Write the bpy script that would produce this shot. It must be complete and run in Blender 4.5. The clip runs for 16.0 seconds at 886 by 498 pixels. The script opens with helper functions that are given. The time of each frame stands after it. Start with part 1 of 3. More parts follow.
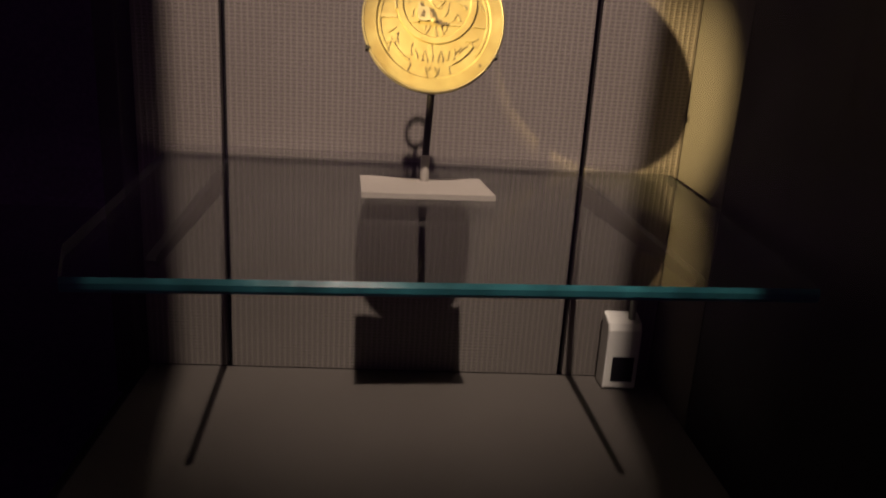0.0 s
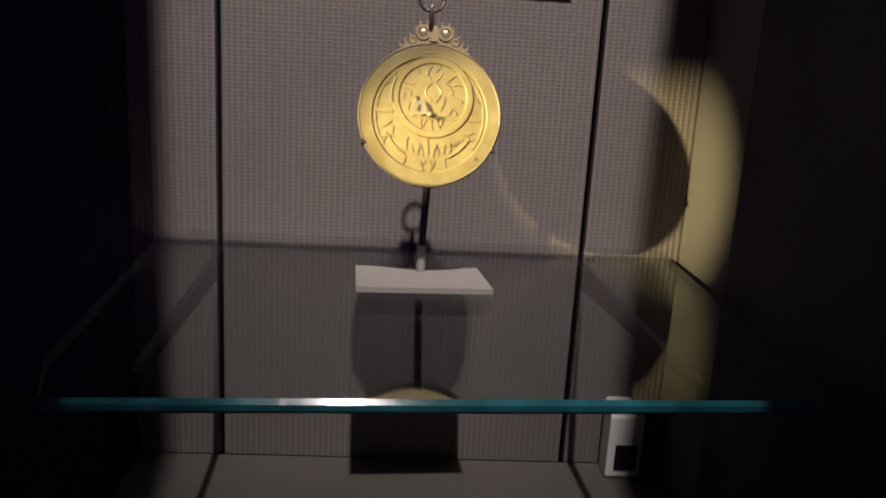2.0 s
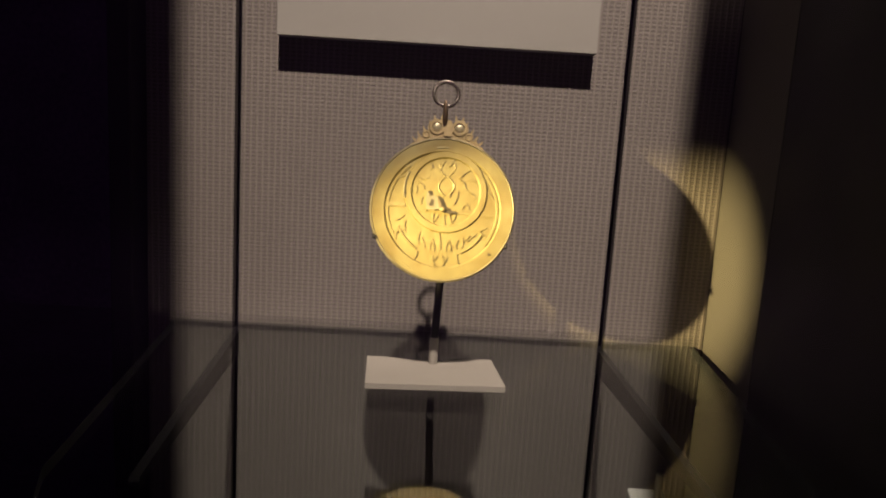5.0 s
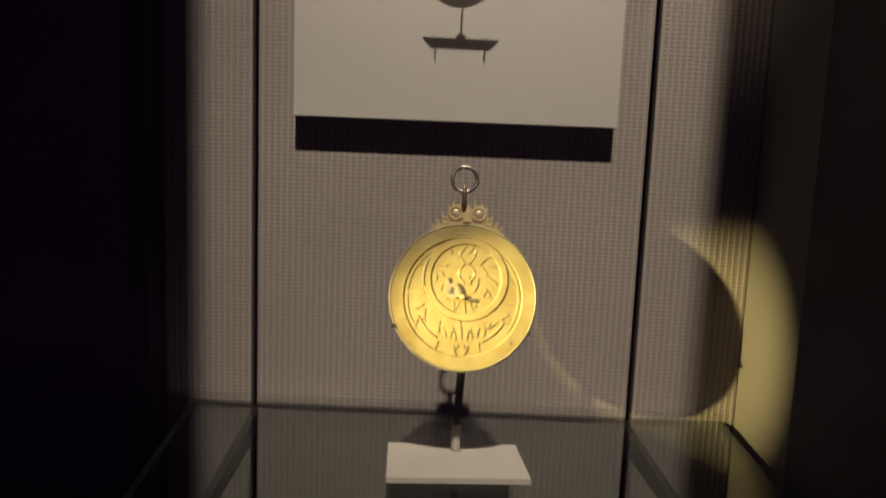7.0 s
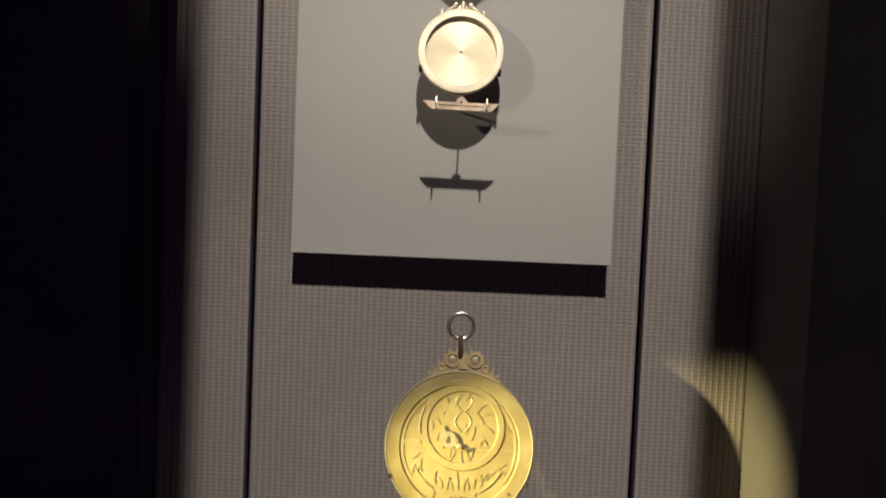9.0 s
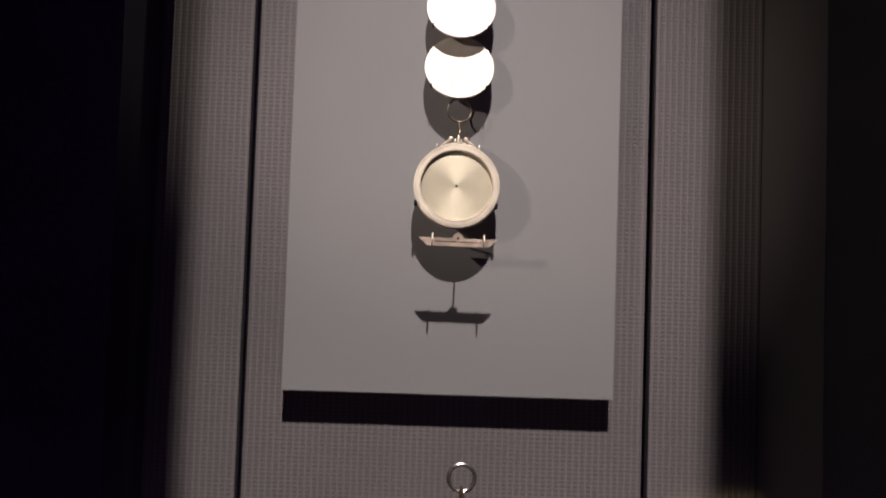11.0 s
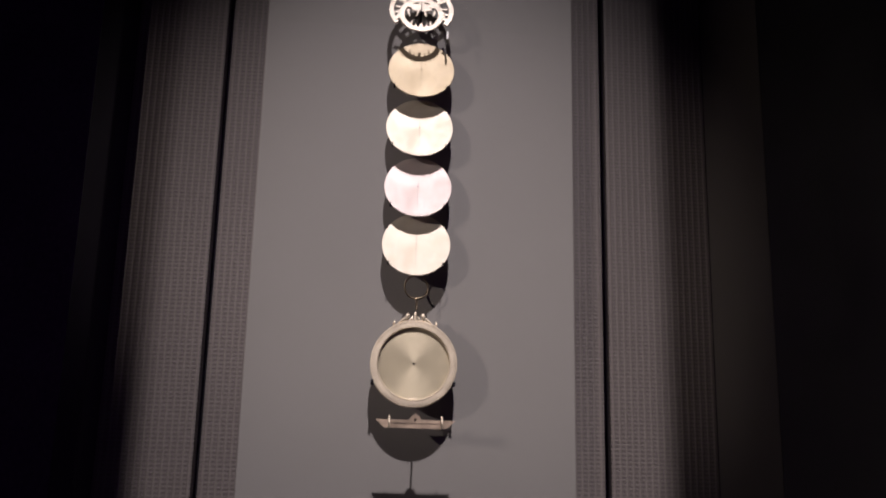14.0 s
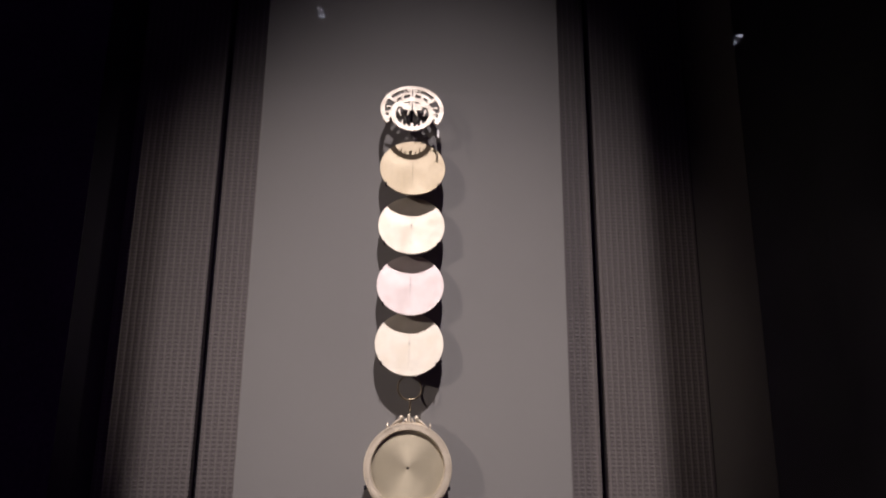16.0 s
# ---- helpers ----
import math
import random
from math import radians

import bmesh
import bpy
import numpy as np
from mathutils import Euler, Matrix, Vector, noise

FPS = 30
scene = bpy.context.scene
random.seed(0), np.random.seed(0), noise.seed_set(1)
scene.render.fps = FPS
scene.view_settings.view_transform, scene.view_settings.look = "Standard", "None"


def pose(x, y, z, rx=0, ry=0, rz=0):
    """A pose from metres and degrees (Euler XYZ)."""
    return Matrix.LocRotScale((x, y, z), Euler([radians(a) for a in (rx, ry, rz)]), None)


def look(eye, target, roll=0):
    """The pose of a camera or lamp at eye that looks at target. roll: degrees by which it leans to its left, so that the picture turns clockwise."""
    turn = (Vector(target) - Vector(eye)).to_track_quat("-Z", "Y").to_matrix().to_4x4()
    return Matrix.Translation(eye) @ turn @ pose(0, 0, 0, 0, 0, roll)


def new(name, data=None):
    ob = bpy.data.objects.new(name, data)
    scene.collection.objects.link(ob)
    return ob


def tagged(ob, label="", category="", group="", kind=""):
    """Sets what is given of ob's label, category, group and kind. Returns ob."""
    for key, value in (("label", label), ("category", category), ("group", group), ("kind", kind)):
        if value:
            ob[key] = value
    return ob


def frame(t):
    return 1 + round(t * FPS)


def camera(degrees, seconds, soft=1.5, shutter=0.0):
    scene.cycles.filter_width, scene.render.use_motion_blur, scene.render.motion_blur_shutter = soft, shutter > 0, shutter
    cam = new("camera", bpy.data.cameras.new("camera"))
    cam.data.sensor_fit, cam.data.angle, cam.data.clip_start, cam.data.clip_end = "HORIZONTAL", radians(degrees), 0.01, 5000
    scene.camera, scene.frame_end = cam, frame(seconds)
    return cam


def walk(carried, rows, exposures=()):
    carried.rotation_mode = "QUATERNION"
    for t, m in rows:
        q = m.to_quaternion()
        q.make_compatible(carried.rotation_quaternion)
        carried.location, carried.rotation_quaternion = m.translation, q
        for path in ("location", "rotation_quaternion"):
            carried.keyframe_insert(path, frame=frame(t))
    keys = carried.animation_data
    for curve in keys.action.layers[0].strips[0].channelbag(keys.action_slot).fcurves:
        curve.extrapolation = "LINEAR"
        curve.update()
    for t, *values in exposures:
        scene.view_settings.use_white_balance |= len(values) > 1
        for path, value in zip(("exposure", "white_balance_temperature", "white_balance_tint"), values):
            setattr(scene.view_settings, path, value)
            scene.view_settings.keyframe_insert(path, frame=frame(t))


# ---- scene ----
cam = camera(60.2, 16.0, soft=1.8, shutter=0.6)
PATH = [  # seconds, eye, target, roll
    (0, (-0.017, 0.029, 1.311), (0.126, 1.939, 0.735), 3.5),
    (0.5, (-0.015, 0.038, 1.321), (0.127, 1.958, 0.777), 3.5),
    (1, (-0.014, 0.046, 1.328), (0.123, 1.974, 0.815), 3.5),
    (1.5, (-0.015, 0.048, 1.338), (0.125, 1.983, 0.854), 3.3),
    (2, (-0.012, 0.052, 1.346), (0.119, 1.996, 0.898), 3.3),
    (2.5, (-0.01, 0.053, 1.351), (0.114, 2.006, 0.934), 3.3),
    (3, (-0.009, 0.056, 1.36), (0.115, 2.012, 0.962), 3.4),
    (5.5, (0.008, 0.079, 1.401), (0.01, 2.05, 1.065), 3.0),
    (6, (0.005, 0.086, 1.411), (-0.015, 2.06, 1.087), 2.5),
    (6.5, (0.004, 0.091, 1.423), (-0.015, 2.066, 1.113), 2.5),
    (7, (0.004, 0.095, 1.443), (-0.017, 2.075, 1.161), 2.3),
    (7.5, (0.001, 0.097, 1.462), (-0.017, 2.084, 1.237), 2.4),
    (8, (0.001, 0.096, 1.486), (-0.016, 2.087, 1.3), 2.4),
    (8.5, (-0.001, 0.097, 1.495), (-0.008, 2.093, 1.373), 2.4),
    (9, (-0.003, 0.097, 1.508), (-0.01, 2.094, 1.415), 2.4),
    (11.5, (-0.021, 0.121, 1.584), (0.033, 2.115, 1.725), 1.7),
    (12, (-0.023, 0.121, 1.591), (0.068, 2.109, 1.79), 1.6),
    (12.5, (-0.021, 0.116, 1.606), (0.097, 2.097, 1.857), 1.5),
    (13, (-0.02, 0.114, 1.614), (0.11, 2.087, 1.911), 1.4),
    (13.5, (-0.018, 0.115, 1.62), (0.111, 2.081, 1.965), 1.6),
    (14, (-0.017, 0.112, 1.637), (0.106, 2.072, 2.013), 1.3),
    (14.5, (-0.021, 0.112, 1.644), (0.114, 2.062, 2.068), 1.0),
    (15, (-0.024, 0.11, 1.657), (0.12, 2.055, 2.104), 0.7),
    (15.5, (-0.02, 0.111, 1.661), (0.123, 2.042, 2.161), 0.6),
    (16, (-0.012, 0.104, 1.679), (0.11, 2.031, 2.197), 0.5),
]
LOOKS = [(0.0, -0.06, 7000, 25), (1.0, -0.19, 6000, 22), (2.0, -0.15, 5800, 19), (2.5, -0.11, 5800, 24), (3.0, -0.1, 6200, 22), (5.5, 0.08, 6750, 15), (6.5, 0.08, 6900, 10), (7.5, 0.13, 6400, 7),
         (8.5, 0.11, 6100, 5), (9.0, 0.1, 5950, 8), (11.5, -0.5, 5550, 21), (12.5, -0.74, 5600, 23), (16.0, -0.76, 5600, 23)]
walk(cam, [(t, look(e, g, r)) for t, e, g, r in PATH], LOOKS)

# ---- light ----
world = bpy.data.worlds.new("hall_dark")
scene.world = world
world.use_nodes = True
world.node_tree.nodes["Background"].inputs[0].default_value = (0.5, 0.45, 0.6, 1)
world.node_tree.nodes["Background"].inputs[1].default_value = 0.002


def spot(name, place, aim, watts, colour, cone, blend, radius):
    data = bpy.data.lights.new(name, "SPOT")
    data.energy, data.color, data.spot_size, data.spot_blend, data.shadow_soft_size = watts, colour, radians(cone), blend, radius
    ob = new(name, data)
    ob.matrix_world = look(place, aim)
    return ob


# key spotlight on the hall ceiling, a weaker one from the side, and a small amber spot on the side of the case
spot("key_light", (0.08, -1.6, 5.4), (0.025, 0.88, 1.40), 2250, (1.0, 0.85, 0.72), 13.0, 1.0, 0.042)
spot("side_light", (-3.5, -2.2, 2.72), (0.0, 0.88, 1.80), 500, (1.0, 0.82, 0.62), 7.6, 1.0, 0.03)
spot("amber_light", (-0.306, 0.494, 1.380), (0.310, 0.916, 1.230), 86, (1.0, 0.79, 0.34), 22.8, 1.0, 0.004)
# unseen fill, added only to lift the darkest tones
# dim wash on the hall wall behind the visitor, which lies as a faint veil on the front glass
spot("veil_fill", (0.0, -3.6, 5.7), (0.0, -8.0, 1.6), 250, (1.0, 0.82, 0.95), 130, 1.0, 0.2)


# two tiny hanging lamps behind the visitor, which glint in the front glass
# placed by their glints; cord and housing are unseen, added to hold the lens
PENDANTS = ((-0.123, -0.715, 2.265), (0.431, -0.652, 2.213))


# ---- materials ----
def material(name, rgb, rough=0.6, metal=0.0, grain=200.0, amount=0.12, stain=9.0, stains=0.15, bump=0.1, transmission=0.0, ior=1.45, specular=0.5, patina=None, cover=0.5):
    m = bpy.data.materials.new(name)
    m.use_nodes = True
    n, l = m.node_tree.nodes, m.node_tree.links
    b = n["Principled BSDF"]
    b.inputs["Roughness"].default_value, b.inputs["Metallic"].default_value = rough, metal
    b.inputs["Transmission Weight"].default_value, b.inputs["IOR"].default_value = transmission, ior
    b.inputs["Specular IOR Level"].default_value = specular
    geo = n.new("ShaderNodeTexCoord")
    fine, broad = n.new("ShaderNodeTexNoise"), n.new("ShaderNodeTexNoise")
    fine.inputs["Scale"].default_value, broad.inputs["Scale"].default_value = grain, stain
    fine.inputs["Detail"].default_value, broad.inputs["Detail"].default_value = 4, 5
    l.new(geo.outputs["Object"], fine.inputs["Vector"])
    l.new(geo.outputs["Object"], broad.inputs["Vector"])
    f = n.new("ShaderNodeMapRange")
    f.inputs["From Min"].default_value, f.inputs["From Max"].default_value = 0.3, 0.7
    f.inputs["To Min"].default_value, f.inputs["To Max"].default_value = 1 - amount, 1 + amount
    g = n.new("ShaderNodeMapRange")
    g.inputs["From Min"].default_value, g.inputs["From Max"].default_value = 0.3, 0.7
    g.inputs["To Min"].default_value, g.inputs["To Max"].default_value = 1 - stains, 1 + stains
    l.new(fine.outputs["Fac"], f.inputs["Value"])
    l.new(broad.outputs["Fac"], g.inputs["Value"])
    mul = n.new("ShaderNodeMath")
    mul.operation = "MULTIPLY"
    l.new(f.outputs[0], mul.inputs[0])
    l.new(g.outputs[0], mul.inputs[1])
    mix = n.new("ShaderNodeVectorMath")
    mix.operation = "SCALE"
    mix.inputs[0].default_value = rgb
    l.new(mul.outputs[0], mix.inputs["Scale"])
    tone = mix.outputs[0]
    if patina:
        blot, keep, two = n.new("ShaderNodeTexNoise"), n.new("ShaderNodeMapRange"), n.new("ShaderNodeMix")
        blot.inputs["Scale"].default_value, blot.inputs["Detail"].default_value, blot.inputs["Roughness"].default_value = stain * 1.7, 6, 0.62
        keep.inputs["From Min"].default_value, keep.inputs["From Max"].default_value = 0.40, 0.66
        keep.inputs["To Max"].default_value = cover
        two.data_type = "RGBA"
        two.inputs["B"].default_value = (*patina, 1)
        l.new(geo.outputs["Object"], blot.inputs["Vector"]), l.new(blot.outputs["Fac"], keep.inputs["Value"])
        l.new(keep.outputs[0], two.inputs["Factor"]), l.new(tone, two.inputs["A"])
        tone = two.outputs["Result"]
    l.new(tone, b.inputs["Base Color"])
    r = n.new("ShaderNodeMath")
    r.operation, r.use_clamp = "MULTIPLY", True
    r.inputs[1].default_value = rough
    l.new(g.outputs[0], r.inputs[0])
    l.new(r.outputs[0], b.inputs["Roughness"])
    if bump:
        bp = n.new("ShaderNodeBump")
        bp.inputs["Strength"].default_value, bp.inputs["Distance"].default_value = bump, 0.001
        l.new(fine.outputs["Fac"], bp.inputs["Height"])
        l.new(bp.outputs[0], b.inputs["Normal"])
    return m


def perforated(name, rgb, pitch=0.0066, rise=0.0043):
    """Sheet of upright ribs with rows of short slits in the grooves between them."""
    m = material(name, rgb, 0.62, 0.0, 260, 0.08, 5, 0.10, 0.0)
    n, l = m.node_tree.nodes, m.node_tree.links
    b = n["Principled BSDF"]
    co, sep = n.new("ShaderNodeTexCoord"), n.new("ShaderNodeSeparateXYZ")
    l.new(co.outputs["Object"], sep.inputs[0])

    def slit(source, step, half):
        a, c, d, e = (n.new("ShaderNodeMath") for _ in range(4))
        a.operation, c.operation, d.operation = "DIVIDE", "FRACT", "SUBTRACT"
        a.inputs[1].default_value, d.inputs[1].default_value = step, 0.5
        e.operation = "ABSOLUTE"
        l.new(source, a.inputs[0]), l.new(a.outputs[0], c.inputs[0]), l.new(c.outputs[0], d.inputs[0]), l.new(d.outputs[0], e.inputs[0])
        s = n.new("ShaderNodeMapRange")
        s.interpolation_type = "SMOOTHSTEP"
        s.inputs["From Min"].default_value, s.inputs["From Max"].default_value = half - 0.10, half + 0.10
        s.inputs["To Min"].default_value, s.inputs["To Max"].default_value = 1, 0
        l.new(e.outputs[0], s.inputs["Value"])
        return s.outputs[0]

    hole = n.new("ShaderNodeMath")
    hole.operation = "MULTIPLY"
    groove = slit(sep.outputs["X"], pitch, 0.330)
    l.new(groove, hole.inputs[0])
    l.new(slit(sep.outputs["Z"], rise, 0.245), hole.inputs[1])
    # slits, and faintly the grooves, carry their shade in the base colour
    old = b.inputs["Base Color"].links[0].from_socket
    mix = n.new("ShaderNodeMix")
    mix.data_type = "RGBA"
    mix.inputs["B"].default_value = (*[c * 0.58 for c in rgb], 1)
    shade = n.new("ShaderNodeMath")
    shade.operation = "MULTIPLY_ADD"
    shade.inputs[1].default_value = 0.72
    thin = n.new("ShaderNodeMath")
    thin.operation = "MULTIPLY"
    thin.inputs[1].default_value = 0.22
    l.new(groove, thin.inputs[0]), l.new(hole.outputs[0], shade.inputs[0]), l.new(thin.outputs[0], shade.inputs[2])
    l.new(shade.outputs[0], mix.inputs["Factor"]), l.new(old, mix.inputs["A"]), l.new(mix.outputs["Result"], b.inputs["Base Color"])
    bp = n.new("ShaderNodeBump")
    bp.invert = True
    bp.inputs["Strength"].default_value, bp.inputs["Distance"].default_value = 0.35, 0.0012
    depth = n.new("ShaderNodeMath")
    depth.operation = "MULTIPLY_ADD"
    depth.inputs[1].default_value = 0.5
    l.new(hole.outputs[0], depth.inputs[0]), l.new(groove, depth.inputs[2])
    l.new(depth.outputs[0], bp.inputs["Height"]), l.new(bp.outputs[0], b.inputs["Normal"])
    return m


def glass(name, rgb, base=0.04):
    """Clear sheet: straight through, with a mirror gloss that grows towards grazing angles."""
    m = bpy.data.materials.new(name)
    m.use_nodes = True
    n, l = m.node_tree.nodes, m.node_tree.links
    n.remove(n["Principled BSDF"])
    clear, gloss, mix, facing = n.new("ShaderNodeBsdfTransparent"), n.new("ShaderNodeBsdfGlossy"), n.new("ShaderNodeMixShader"), n.new("ShaderNodeLayerWeight")
    clear.inputs[0].default_value = (*rgb, 1)
    gloss.inputs["Roughness"].default_value = 0.01
    facing.inputs["Blend"].default_value = 0.5
    power, share = n.new("ShaderNodeMath"), n.new("ShaderNodeMapRange")
    power.operation = "POWER"
    power.inputs[1].default_value = 5
    share.inputs["To Min"].default_value, share.inputs["To Max"].default_value = base, 1.0
    l.new(facing.outputs["Facing"], power.inputs[0]), l.new(power.outputs[0], share.inputs["Value"]), l.new(share.outputs[0], mix.inputs[0])
    l.new(clear.outputs[0], mix.inputs[1]), l.new(gloss.outputs[0], mix.inputs[2]), l.new(mix.outputs[0], n["Material Output"].inputs["Surface"])
    return m


WALL = perforated("perforated_taupe", (0.157, 0.1375, 0.1225))
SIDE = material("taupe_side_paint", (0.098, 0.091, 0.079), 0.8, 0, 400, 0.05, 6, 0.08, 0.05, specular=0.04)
FLOOR = material("case_floor_paint", (0.085, 0.074, 0.066), 0.6, 0, 400, 0.06, 6, 0.08, 0.05)
BOARD = material("grey_board_paint", (0.223, 0.213, 0.191), 0.65, 0, 500, 0.03, 4, 0.04, 0.04)
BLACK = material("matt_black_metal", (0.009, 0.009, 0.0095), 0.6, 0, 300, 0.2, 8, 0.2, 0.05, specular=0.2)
DARK = material("purple_hall_paint", (0.23, 0.12, 0.29), 0.8, 0, 30, 0.2, 2, 0.2, 0.05)
GOLD = material("gilt_brass", (0.182, 0.149, 0.057), 0.46, 0.36, 300, 0.06, 24, 0.14, 0.06, patina=(0.136, 0.098, 0.030), cover=0.85)
GOLDEDGE = material("pale_gilt_brass", (0.200, 0.161, 0.068), 0.38, 0.45, 300, 0.05, 60, 0.12, 0.06)
CREST = material("warm_gilt_crest", (0.285, 0.222, 0.110), 0.40, 0.45, 300, 0.06, 70, 0.16, 0.06, patina=(0.19, 0.125, 0.06), cover=0.5)
# paler gilt, with the rim's reflection and other shine put in its colour
GOLDRIM = material("pale_rim_gilt", (0.235, 0.205, 0.125), 0.34, 0.5, 300, 0.05, 40, 0.2, 0.06)
BRASS = material("aged_brass", (0.42, 0.35, 0.21), 0.40, 0.8, 350, 0.06, 60, 0.16, 0.08)
PALE = material("pale_worn_brass", (0.69, 0.605, 0.45), 0.46, 0.45, 300, 0.08, 60, 0.12, 0.1, patina=(0.52, 0.42, 0.30), cover=0.4)
SILVERED = material("silvered_brass", (0.62, 0.57, 0.455), 0.55, 0.35, 300, 0.06, 46, 0.20, 0.06, patina=(0.53, 0.46, 0.33), cover=0.5)
ROSY = material("rosy_silvered_brass", (0.575, 0.507, 0.46), 0.55, 0.35, 300, 0.06, 46, 0.20, 0.06, patina=(0.51, 0.42, 0.37), cover=0.55)
YELLOWED = material("yellowed_silvered_brass", (0.49, 0.41, 0.265), 0.58, 0.4, 300, 0.06, 38, 0.18, 0.06)
RINGSTEEL = material("silvery_steel", (0.40, 0.35, 0.30), 0.26, 0.95, 300, 0.08, 60, 0.1, 0.05)
NETBRASS = material("pale_sheet_brass", (0.56, 0.50, 0.40), 0.5, 0.35, 300, 0.08, 90, 0.22, 0.1)
BOSS = material("brown_gilt", (0.125, 0.092, 0.042), 0.5, 0.3, 300, 0.1, 90, 0.2, 0.1)
COPPERY = material("brown_brass", (0.44, 0.345, 0.25), 0.48, 0.5, 300, 0.12, 90, 0.28, 0.1)
LOOP = material("polished_bronze", (0.34, 0.27, 0.17), 0.30, 1.0, 300, 0.08, 80, 0.15, 0.04)
BRONZE = material("dark_bronze", (0.13, 0.09, 0.055), 0.34, 0.7, 300, 0.1, 80, 0.15, 0.05)
STEEL = material("dull_dark_steel", (0.017, 0.016, 0.016), 0.75, 0.0, 300, 0.08, 40, 0.1, 0.05, specular=0.15)
ENGRAVE = material("dark_engraving", (0.032, 0.023, 0.011), 0.8, 0.2, 300, 0.1, 40, 0.1, 0.0)
CREAM = material("cream_acrylic", (0.232, 0.217, 0.187), 0.5, 0, 300, 0.03, 20, 0.05, 0.03)
PLASTIC = material("white_plastic", (0.62, 0.60, 0.56), 0.4, 0, 300, 0.02, 20, 0.04, 0.03)
# the stub stands in shade, which is put into its grey
STUB = material("shaded_sensor_plastic", (0.20, 0.20, 0.17), 0.5, 0, 300, 0.03, 20, 0.06, 0.03)
SCREEN = material("black_screen", (0.01, 0.01, 0.012), 0.15, 0, 300, 0.05, 20, 0.05, 0.0)
CLEAR = glass("clear_glass", (0.985, 0.99, 0.99), 0.04)
SHELFGLASS = glass("shelf_glass", (0.83, 0.855, 0.85), 0.045)
GREENEDGE = material("green_glass_edge", (0.045, 0.33, 0.375), 0.15, 0, 24, 0.3, 12, 0.45, 0.35, ior=1.5)
# same glass edge, darkened: the shade of the sides is in the colour
SIDEEDGE = material("shaded_glass_edge", (0.012, 0.018, 0.018), 0.5, 0, 200, 0.1, 30, 0.2, 0.0, specular=0.1)
DISH = material("turned_brass", (0.55, 0.485, 0.33), 0.50, 0.75, 350, 0.06, 60, 0.07, 0.05)
DISH.node_tree.nodes["Principled BSDF"].inputs["Anisotropic"].default_value = 0.35
DISH.node_tree.nodes["Principled BSDF"].inputs["Anisotropic Rotation"].default_value = 0.25
turned = DISH.node_tree.nodes.new("ShaderNodeTangent")
turned.direction_type, turned.axis = "RADIAL", "Y"
DISH.node_tree.links.new(turned.outputs[0], DISH.node_tree.nodes["Principled BSDF"].inputs["Tangent"])


LAMP = bpy.data.materials.new("lamp_lens")
LAMP.use_nodes = True
LAMP.node_tree.nodes["Principled BSDF"].inputs["Emission Color"].default_value = (1.0, 0.97, 0.92, 1)
LAMP.node_tree.nodes["Principled BSDF"].inputs["Emission Strength"].default_value = 11


# ---- shapes ----
def prism(bm, pts, y0, y1):
    """An outline in x and z, given thickness from y0 (front) to y1."""
    a = [bm.verts.new((x, y0, z)) for x, z in pts]
    b = [bm.verts.new((x, y1, z)) for x, z in pts]
    bm.faces.new(a)
    bm.faces.new(b[::-1])
    for i in range(len(pts)):
        j = (i + 1) % len(pts)
        bm.faces.new((a[j], a[i], b[i], b[j]))


def arc(cx, cz, r, a0=0, a1=360, n=64):
    full = abs(a1 - a0) >= 360
    return [(cx + r * math.cos(radians(a0 + (a1 - a0) * i / (n if full else n - 1))), cz + r * math.sin(radians(a0 + (a1 - a0) * i / (n if full else n - 1)))) for i in range(n)]


def band(bm, cx, cz, r0, r1, y0, y1, a0=0, a1=360, n=64, lip=0.0):
    """A flat ring or part of one, its front edges eased by lip."""
    full = abs(a1 - a0) >= 360
    inner, outer = arc(cx, cz, r0, a0, a1, n), arc(cx, cz, r1, a0, a1, n)
    inner2, outer2 = arc(cx, cz, r0 + lip, a0, a1, n), arc(cx, cz, r1 - lip, a0, a1, n)
    ring = []
    for i in range(n):
        row = [(inner[i], y1), (inner[i], y0 + lip), (inner2[i], y0), (outer2[i], y0), (outer[i], y0 + lip), (outer[i], y1)]
        ring.append([bm.verts.new((p[0], y, p[1])) for p, y in row])
    for i in range(n if full else n - 1):
        p, q = ring[i], ring[(i + 1) % n]
        for k in range(6):
            m = (k + 1) % 6
            bm.faces.new((p[k], q[k], q[m], p[m])).smooth = True
    if not full:
        bm.faces.new(ring[0])
        bm.faces.new(ring[-1][::-1])


def disc(bm, cx, cz, r, y0, y1, n=72, lip=0.0006):
    ring = [[(r, y1), (r, y0 + lip), (r - lip, y0)]]
    rows = []
    for rr, y in ring[0]:
        rows.append([bm.verts.new((x, y, z)) for x, z in arc(cx, cz, rr, 0, 360, n)])
    for a, b in zip(rows, rows[1:]):
        for i in range(n):
            j = (i + 1) % n
            bm.faces.new((a[i], a[j], b[j], b[i])).smooth = True
    bm.faces.new(rows[-1])
    bm.faces.new(rows[0][::-1])


def box(bm, x0, x1, y0, y1, z0, z1, bevel=0.0):
    made = bmesh.ops.create_cube(bm, size=1)
    bmesh.ops.scale(bm, vec=(x1 - x0, y1 - y0, z1 - z0), verts=made["verts"])
    bmesh.ops.translate(bm, vec=((x0 + x1) / 2, (y0 + y1) / 2, (z0 + z1) / 2), verts=made["verts"])
    if bevel:
        edges = list({e for v in made["verts"] for e in v.link_edges})
        bmesh.ops.bevel(bm, geom=edges, offset=bevel, segments=2, affect="EDGES", profile=0.5)


